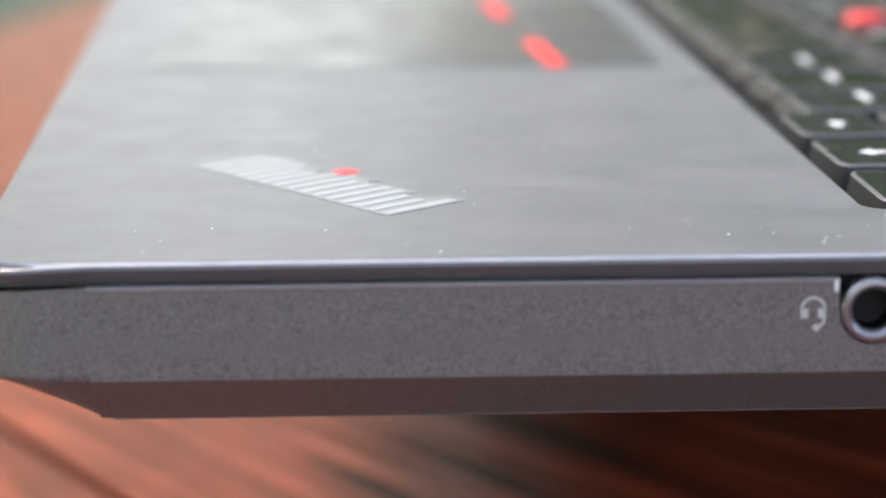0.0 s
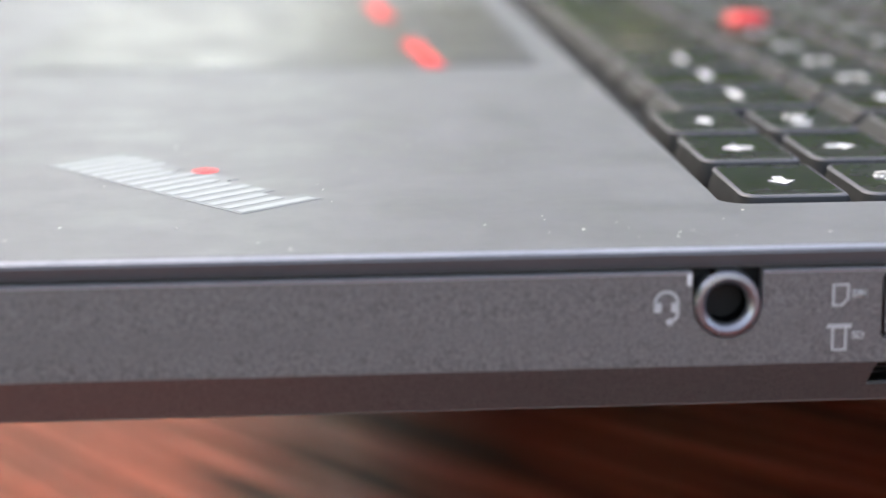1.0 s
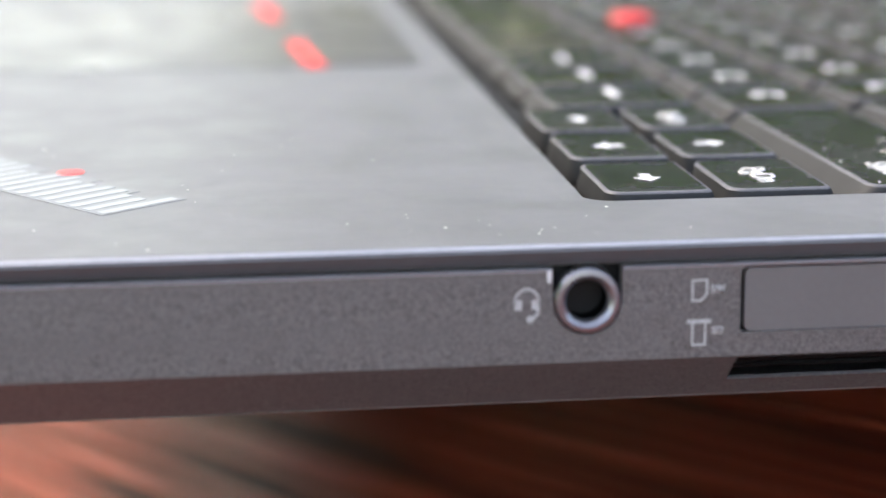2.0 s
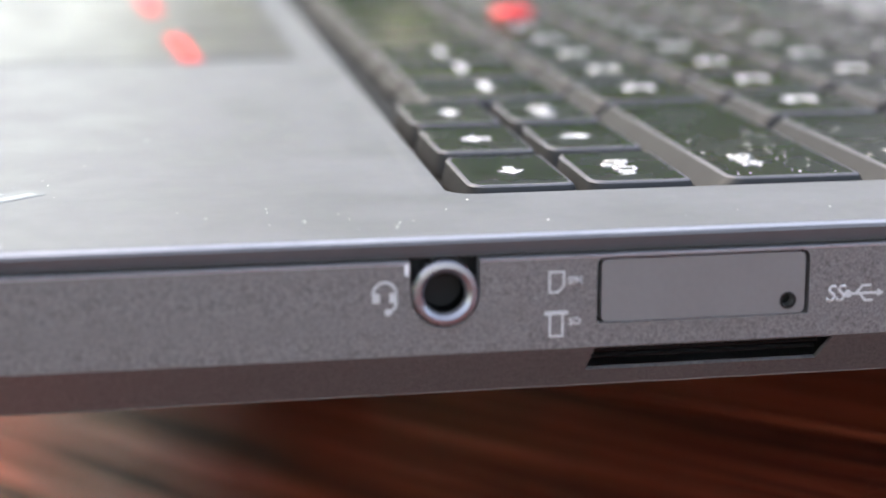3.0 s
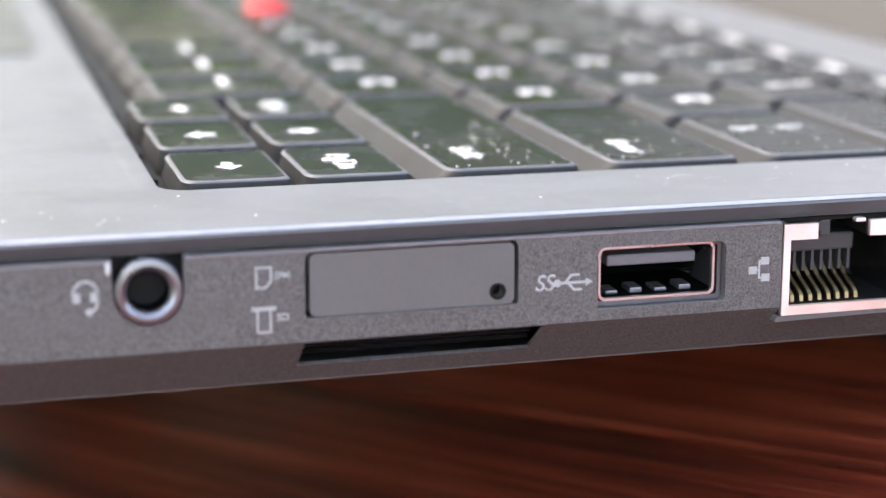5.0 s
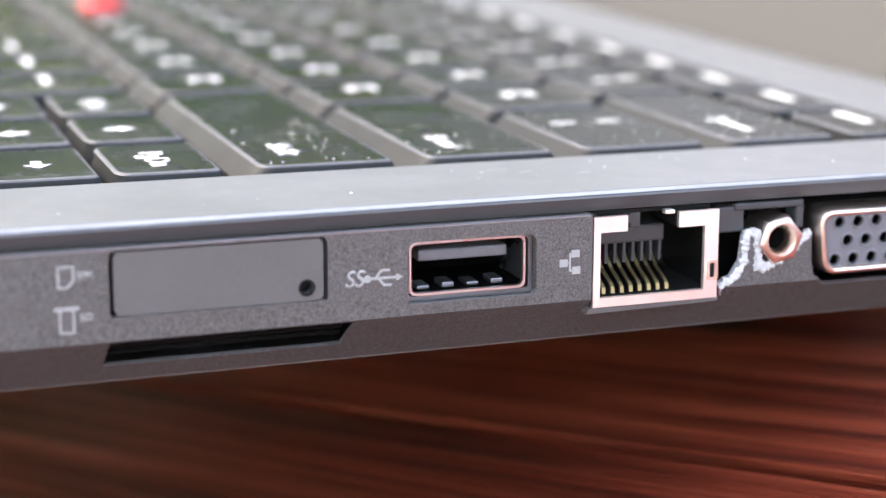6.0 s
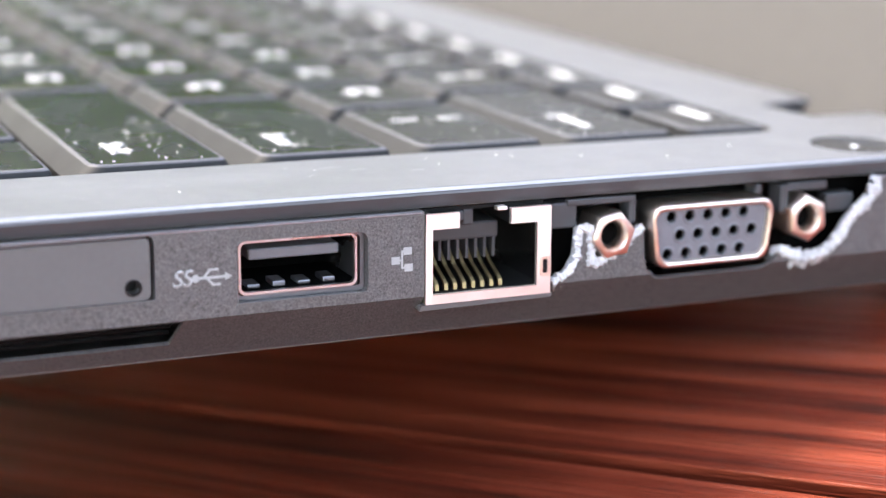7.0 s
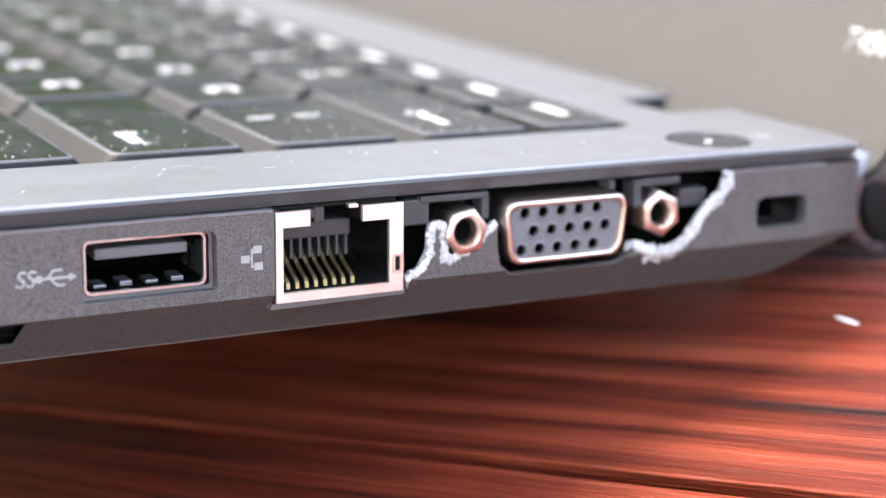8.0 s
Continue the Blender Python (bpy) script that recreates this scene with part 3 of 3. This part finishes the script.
part("port_back", box(139, 152, 9.8, 10.6, 4.2, 10), HOLE_SHADE, port)
part("port_floor", box(139.4, 151.9, 1.6, 10, 4.62, 4.9), HOLE_SHADE, port)
for k in range(4):
    part("spring", box(140.6 + k * 2.6, 141.9 + k * 2.6, 2.2, 4.5, 4.9, 5.3 + 0.15 * (k % 2), bevel=0.12), RING, port)
part("port_lip", plate([(138.7, 3.75), (152.6, 3.75), (152.4, 4.2), (138.9, 4.2)], [], lambda u, v, w: (u, -0.12 + w, v), 0.6), SHELL, laptop)

# network socket
RJ = [(158.5, 2.2), (172.6, 2.2), (172.6, 11.45), (168.0, 11.45), (168.0, 9.85), (171.0, 9.85), (171.0, 3.15), (159.25, 3.15), (159.25, 9.85), (162.2, 9.85), (162.2, 11.45), (158.5, 11.45)]
net = part("network_socket", plate(RJ, [], lambda u, v, w: (u, -0.25 + w, v), 0.5), NICKEL, laptop, "square nickel-plated network socket")
bm = bmesh.new()
box_into(bm, 158.5, 159.2, 0.3, 13, 2.2, 11.4)
box_into(bm, 171.6, 172.6, 0.3, 13, 2.2, 11.4)
box_into(bm, 158.5, 172.6, 0.3, 13, 2.2, 2.9)
part("socket_shell", bm, STEEL, net)
bm = bmesh.new()
box_into(bm, 158.6, 172.5, 12.5, 13.5, 2.4, 11.6)
box_into(bm, 158.6, 172.5, 1.5, 13, 11.3, 11.65)
box_into(bm, 159.2, 162.4, 0.4, 12, 9.9, 11.3)
box_into(bm, 167.9, 171.6, 0.4, 12, 9.9, 11.3)
part("socket_housing", bm, DARK, net)
part("socket_floor", box(159.2, 171.6, 0.35, 12.5, 2.9, 3.2), DARK, net)
part("housing_step", box(159.2, 168.2, 3.2, 12.5, 7.7, 9.5, bevel=0.25), INNER, net, "grey plastic comb")
for k in range(9):
    part("comb_tooth", box(159.55 + k * 1.02, 159.85 + k * 1.02, 3.6, 8, 5.6, 7.75), INNER, net)
part("spring_tab", box(166.6, 167.7, 0.1, 1.0, 11.2, 11.62, bevel=0.1), NICKEL, net)
part("latch_hook", box(163.4, 164.6, 1.6, 4.0, 9.6, 11.3, bevel=0.2), INNER, net)
part("latch_hook", box(162.3, 163.1, 0.8, 3.0, 10.3, 11.3, bevel=0.15), INNER, net)
for k in range(8):
    x = 160.2 + k * 1.02
    bm = bmesh.new()
    rings = [[(x + dx_, y + dy_, z) for dx_, dy_ in ((-0.2, -0.2), (0.2, -0.2), (0.2, 0.2), (-0.2, 0.2))] for y, z in ((1.0, 3.25), (1.1, 3.9), (1.6, 4.25), (3.6, 5.2), (5.4, 6.9))]
    loft(bm, rings)
    part("contact", bm, GOLD, net)
part("latch_window", box(171.5, 172.2, -0.3, 0.1, 4.3, 6.0), DARK, net)
part("latch_clip", plate(rrect(171.35, 172.55, 4.1, 6.2, 0.3), [rrect(171.6, 172.15, 4.4, 5.9, 0.15)], lambda u, v, w: (u, -0.42 + w, v), 0.2), BRASS, net)
part("socket_ledge", plate([(157.9, 1.55), (172.8, 1.75), (172.9, 2.15), (158.1, 2.1)], [], lambda u, v, w: (u, -0.1 + w, v), 1.8), COVER, laptop)


# video connector between two hexagonal standoffs
def trap(inset, r=1.6):
    x0, x1, z0, z1, k = 184.5 + inset, 200.3 - inset, 3.55 + inset, 10.45 - inset, 0.75
    raw = rrect(x0, x1, z0, z1, max(r - inset * 0.7, 0.4), 5)
    mid = (x0 + x1) / 2
    return [(mid + (u - mid) * (1 - k * 2 / (x1 - x0) * (z1 - v) / (z1 - z0)), v) for u, v in raw]


bm = bmesh.new()
rings = [[(u, y, v) for u, v in trap(i)] for i, y in ((0, 4.5), (0, -0.1), (0.12, -0.3), (0.35, -0.38), (0.58, -0.3), (0.72, 0.0), (0.72, 2.0))]
loft(bm, rings)
video = part("video_connector", bm, BRASS, laptop, "grey video connector in a tarnished metal shell", smooth=True)
pins = []
for r_, (z, off) in enumerate(((9.0, 0), (7.0, 1.1), (5.0, 0.0))):
    for k in range(5):
        pins.append((192.2 + off - 0.35 + (k - 2) * 2.28 - (0.4 if r_ == 2 else 0), z))
part("insert", plate(trap(0.7), [circle(u, v, 0.62, 12) for u, v in pins], lambda u, v, w: (u, 0.12 + w, v), 1.6), TONGUE, video, "grey plastic face with fifteen pin holes")
for u, v in pins:
    part("pin_socket", lathe([(0.62, 0.2), (0.55, 0.22), (0.5, 1.4), (0.4, 1.7), (0.1, 1.7)], u, v, 12), HOLE_SHADE, video)
    part("pin_collar", lathe([(0.9, 0.13), (0.84, 0.0), (0.68, -0.02), (0.54, 0.3), (0.54, 0.5)], u, v, 14, cap=False), TONGUE, video, smooth=True)


def standoff(cx, cz, turn):
    bm = bmesh.new()
    hexa = lambda r, y: [(cx + r * math.cos(radians(turn + 15 * i)) * 1.0, y, cz + r * math.sin(radians(turn + 15 * i))) for i in range(24)]

    def hexring(r, y):
        out = []
        for i in range(24):
            a = 15 * i % 60 - 30
            rr = r * math.cos(radians(30)) / math.cos(radians(a))
            out.append((cx + rr * math.cos(radians(turn + 15 * i)), y, cz + rr * math.sin(radians(turn + 15 * i))))
        return out

    vs = loft(bm, [hexring(2.7, 4), hexring(2.7, -0.1), hexring(2.5, -0.4), hexa(2.05, -0.5), hexa(1.65, -0.5), hexa(1.45, -0.2), hexa(1.25, 0.3), hexa(1.2, 3.0)])
    bm.faces.new(vs[-1])
    ob = part("hex_standoff", bm, BRASS, laptop, "tarnished hexagonal threaded standoff", smooth=True)
    part("thread_bore", plate(circle(cx, cz, 1.3, 14), [], lambda u, v, w: (u, 1.2 + w, v), 0.3), HOLE_SHADE, ob)


standoff(180.0, 7.7, 10)
standoff(204.7, 7.7, 35)

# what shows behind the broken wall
# shade of the hollow behind the break, painted as one black sheet
part("hollow_shade", box(172.9, 216.5, 3.6, 4.4, 2.7, 11.9), HOLE_SHADE, laptop, "black sheet painting the shade behind the broken wall")
part("bracket", box(173.2, 176.2, 0.9, 3.2, 8.6, 11.3, bevel=0.2), INNER, laptop)
part("bracket", box(175.0, 183.2, 0.7, 1.5, 10.9, 11.6, bevel=0.15), INNER, laptop)
part("bracket", box(182.4, 183.3, 0.8, 3, 8.6, 11.2, bevel=0.15), INNER, laptop)
part("bracket", box(198.3, 199.0, 0.5, 3, 10.7, 11.7, bevel=0.1), INNER, laptop)
part("bracket", box(201.6, 202.6, 0.6, 3, 8.3, 11.4, bevel=0.15), INNER, laptop)
part("bracket", box(202.6, 208.0, 0.9, 1.6, 10.6, 11.5, bevel=0.15), INNER, laptop)
part("bracket", box(208.2, 212.0, 1.2, 3, 7.8, 9.9, bevel=0.3), INNER, laptop)


def torn_edge(line, thick):
    """A ragged pale strip along a broken edge."""
    rng = random.Random(len(line))
    pts = []
    for a, b in zip(line, line[1:]):
        n = max(2, int(math.hypot(b[0] - a[0], b[1] - a[1]) / 0.16))
        pts += [(a[0] + (b[0] - a[0]) * i / n, a[1] + (b[1] - a[1]) * i / n) for i in range(n)]
    pts.append(line[-1])
    bm = bmesh.new()
    rings = []
    for i, (x, z) in enumerate(pts):
        p, q = pts[max(i - 1, 0)], pts[min(i + 1, len(pts) - 1)]
        dx_, dz_ = q[0] - p[0], q[1] - p[1]
        ln = math.hypot(dx_, dz_) or 1
        ox, oz = -dz_ / ln, dx_ / ln
        t = thick * (0.75 + 0.9 * abs(noise.noise(Vector((x * 0.9, z * 0.9, 3.1)))) + 0.5 * noise.noise(Vector((x * 4, z * 4, 1.7)))) * rng.uniform(0.8, 1.2)
        j = [rng.uniform(-0.14, 0.14) for _ in range(8)]
        rings.append([(x + ox * -t * 0.7 + j[0], -0.12 + j[1] * 0.6, z + oz * -t * 0.7), (x + ox * t * 0.15 + j[2], -0.22 + j[3], z + oz * t * 0.15 + j[4]),
                      (x + ox * t + j[5], 0.5 + j[6], z + oz * t), (x + ox * t * 0.9, 1.4 + j[7], z + oz * t * 0.9), (x, 1.5, z)])
    vs = loft(bm, rings)
    bm.faces.new(vs[0]), bm.faces.new(vs[-1])
    return part("torn_edge", bm, TORN, laptop, "ragged pale broken plastic edge")


torn_edge(TEAR_R, 1.35)
torn_edge(TEAR_L, 0.85)

# upper edge of the side wall: its bright highlight built as thin pale strips
for x0, x1 in ((25, 92.8), (99.4, 158.2), (214.9, 228.2)):
    bm = bmesh.new()
    loft(bm, [[(x, -0.02, SEAM - 0.2), (x, -0.05, SEAM - 0.1), (x, 0.1, SEAM + 0.03), (x, 0.4, SEAM + 0.03)] for x in (x0, (x0 + x1) / 2, x1)])
    part("wall_edge", bm, EDGE, laptop, "thin strip painting the highlight on the upper edge")

# lock slot, the shade in its depth painted as a black sheet
part("lock_back", box(217.5, 226.2, 7, 8, 4, 9), HOLE_SHADE, laptop)


# printed symbols on the side
def print_plate(outer_, holes_=(), bm=None):
    return plate(outer_, list(holes_), lambda u, v, w: (u, -0.03 + w, v), 0.03, bm)


def stroke(bm, pts, width):
    for a, b in zip(pts, pts[1:]):
        dx_, dz_ = b[0] - a[0], b[1] - a[1]
        ln = math.hypot(dx_, dz_)
        ox, oz = -dz_ / ln * width / 2, dx_ / ln * width / 2
        ex, ez = dx_ / ln * width * 0.3, dz_ / ln * width * 0.3
        print_plate([(a[0] - ex + ox, a[1] - ez + oz), (a[0] - ex - ox, a[1] - ez - oz), (b[0] + ex - ox, b[1] + ez - oz), (b[0] + ex + ox, b[1] + ez + oz)], bm=bm)


bm = bmesh.new()
stroke(bm, [(90.55 + 1.05 * math.cos(radians(a)), 8.95 + 1.05 * math.sin(radians(a))) for a in range(200, -21, -20)], 0.28)
print_plate([(89.4, 8.1), (90.1, 8.1), (90.1, 9.0), (89.4, 9.0)], bm=bm)
print_plate([(91.0, 8.1), (91.7, 8.1), (91.7, 9.0), (91.0, 9.0)], bm=bm)
stroke(bm, [(91.6, 8.3), (91.5, 7.6), (91.0, 7.25)], 0.28)
print_plate(circle(90.85, 7.2, 0.34, 10), bm=bm)
part("headset_symbol", bm, PRINT, laptop, "pale headset symbol")
bm = bmesh.new()
stroke(bm, [(105.8, 8.4), (105.8, 10.3), (107.15, 10.3), (107.15, 9.0), (106.6, 8.4), (105.8, 8.4)], 0.2)
part("card_symbol", bm, PRINT, laptop)
bm = bmesh.new()
stroke(bm, [(105.4, 6.35), (105.4, 6.55), (107.5, 6.55), (107.5, 6.35), (105.4, 6.35)], 0.18)
stroke(bm, [(105.85, 6.3), (105.85, 4.25), (107.05, 4.25), (107.05, 6.3)], 0.2)
part("card_symbol", bm, PRINT, laptop)
on_side = lambda cx, cz_: (lambda u, v, w: (cx + u, -0.01 - w, cz_ + v))
text_mesh("SIM", 0.95, PRINT, "lettering", on_side(108.2, 9.42), laptop, 0.02)
text_mesh("SD", 0.95, PRINT, "lettering", on_side(108.2, 5.55), laptop, 0.02)
text_mesh("SS", 2.3, PRINT, "lettering", lambda u, v, w: (133.6 + u * 0.9 + v * 0.2, -0.01 - w, 7.0 + v), laptop, 0.03)
bm = bmesh.new()
stroke(bm, [(134.9, 7.0), (138.0, 7.0)], 0.26)
stroke(bm, [(135.6, 7.0), (136.2, 7.75), (137.0, 7.75)], 0.24)
stroke(bm, [(135.9, 7.0), (136.5, 6.3), (137.2, 6.3)], 0.24)
print_plate([(138.4, 7.0), (137.7, 7.4), (137.7, 6.6)], bm=bm)
print_plate(circle(134.8, 7.0, 0.4, 10), bm=bm)
part("trident_symbol", bm, PRINT, laptop)
bm = bmesh.new()
for ax, az in ((155.3, 7.0), (156.6, 7.9), (156.7, 6.2)):
    print_plate([(ax - 0.45, az - 0.38), (ax + 0.45, az - 0.38), (ax + 0.45, az + 0.38), (ax - 0.45, az + 0.38)], bm=bm)
stroke(bm, [(155.3, 7.0), (156.0, 7.0)], 0.2)
stroke(bm, [(156.4, 7.9), (156.0, 7.9), (156.0, 6.2), (156.5, 6.2)], 0.2)
part("network_symbol", bm, PRINT, laptop)

SIDE_LEAN = 0.0
# ---- screen lid, leaning back behind the base ----
LEAN_A = radians(33)
lx, lz = math.sin(LEAN_A), math.cos(LEAN_A)


def lid(u, v, w):
    """u along the width, v up the lid from its foot, w behind its face."""
    return (236.5 + v * lx + w * lz, u, 9.0 + v * lz - w * lx)


shell = part("lid_shell", plate(rrect(1.0, 329, -2, 222, 5), [], lambda u, v, w: lid(u, v, 0.9 + w), 5.5), SHELL, laptop, "dark grey open lid")
bez = part("screen_bezel", plate(rrect(1.4, 328.6, -1.5, 221.5, 5), [rrect(10, 320, 32, 207, 1)], lid, 0.85), BEZEL, shell, "matte grey screen surround")
part("display", plate(rrect(10.2, 319.8, 32.2, 206.8, 1), [], lambda u, v, w: lid(u, v, 0.5 + w), 0.3), GLASS, shell, "dark switched-off display")
text_mesh("T450", 4.6, PRINT, "model_mark", lambda u, v, w: lid(14.3 - u * 0.92, 17.2 + v, -0.02 - w), shell, bold=0.05)


def barrel(y0, y1, r, cx, cz_):
    bm = bmesh.new()
    prof = [(r * 0.55, y0 - 0.3), (r * 0.9, y0), (r, y0 + 0.8), (r, y1 - 0.8), (r * 0.9, y1)]
    rings = [[(cx + q * math.cos(2 * math.pi * i / 28), y, cz_ + q * math.sin(2 * math.pi * i / 28)) for i in range(28)] for q, y in prof]
    vs = loft(bm, rings)
    bm.faces.new(vs[0]), bm.faces.new(vs[-1])
    return bm


for y0 in (3, 299):
    h = part("hinge", barrel(y0, y0 + 27, 7.0, 241.5, 5.5), RING, laptop, "dark rounded metal hinge", smooth=True)
    part("hinge_cap", barrel(y0 - 1.2, y0 + 2, 5.2, 241.5, 5.5), DARK, h)

# ---- block that props up the laptop's front ----
bm = bmesh.new()
loft_low = [(x, y, board_z(x) - 0.3) for x, y in ((62, 262), (118, 262), (118, 306), (62, 306))]
loft_top = [(x, y, BOT - 0.45) for x, y in ((62, 262), (118, 262), (118, 306), (62, 306))]
vs = loft(bm, [loft_low, loft_top])
bm.faces.new(vs[0]), bm.faces.new(vs[1])
bmesh.ops.bevel(bm, geom=bm.edges[:], offset=0.8, segments=2, affect="EDGES", profile=0.5)
tagged(part("prop_block", bm, WOOD, None), "small red-brown wooden block under the laptop", "block")

# ---- specks ----
rng = random.Random(5)


def crumb(name, x, y, z, size, stretch, turn, label, cat):
    bm = bmesh.new()
    bmesh.ops.create_icosphere(bm, subdivisions=2, radius=size)
    for v in bm.verts:
        v.co *= 1 + 0.25 * noise.noise(v.co * 3 + Vector((x, y, z)))
        v.co.x *= stretch
        v.co.z *= 0.5
    bmesh.ops.rotate(bm, verts=bm.verts, matrix=Matrix.Rotation(turn, 3, "Z"))
    bmesh.ops.translate(bm, verts=bm.verts, vec=(x, y, z + size * 0.42))
    ob = part(name, bm, CRUMB, None, smooth=True)
    return tagged(ob, label, cat)


crumb("crumb", 228.3, -5.8, board_z(228.3), 0.42, 5.0, -1.5, "small white crumb lying on the wooden boards", "crumb")
bm = bmesh.new()
for k in range(60):
    if k % 3:
        x, y, z = rng.uniform(24, 228), rng.uniform(2, 15), TOP
    else:
        x, y, z = rng.uniform(30, 94), rng.uniform(3, 70), TOP
    if math.hypot(x - BTN[0], y - BTN[1]) < 6:
        continue
    s = rng.uniform(0.04, 0.11)
    bmesh.ops.create_icosphere(bm, subdivisions=1, radius=s, matrix=Matrix.Translation((x, y, z + s * 0.5)) @ Matrix.Diagonal((rng.uniform(0.7, 2.0), 1, 0.6, 1)))
for k in range(110):
    x, y = rng.choice((rng.uniform(131, 143), rng.uniform(149, 162), rng.uniform(168, 181), rng.uniform(186, 198))), rng.uniform(21, 45)
    s = rng.uniform(0.05, 0.13)
    bmesh.ops.create_icosphere(bm, subdivisions=1, radius=s, matrix=Matrix.Translation((x, y, KZ - 0.06 + s * 0.5)) @ Matrix.Diagonal((rng.uniform(0.7, 2.0), 1, 0.6, 1)))
tagged(part("dust", bm, CRUMB, None), "scattered pale dust specks on the laptop", "dust", kind="stuff")
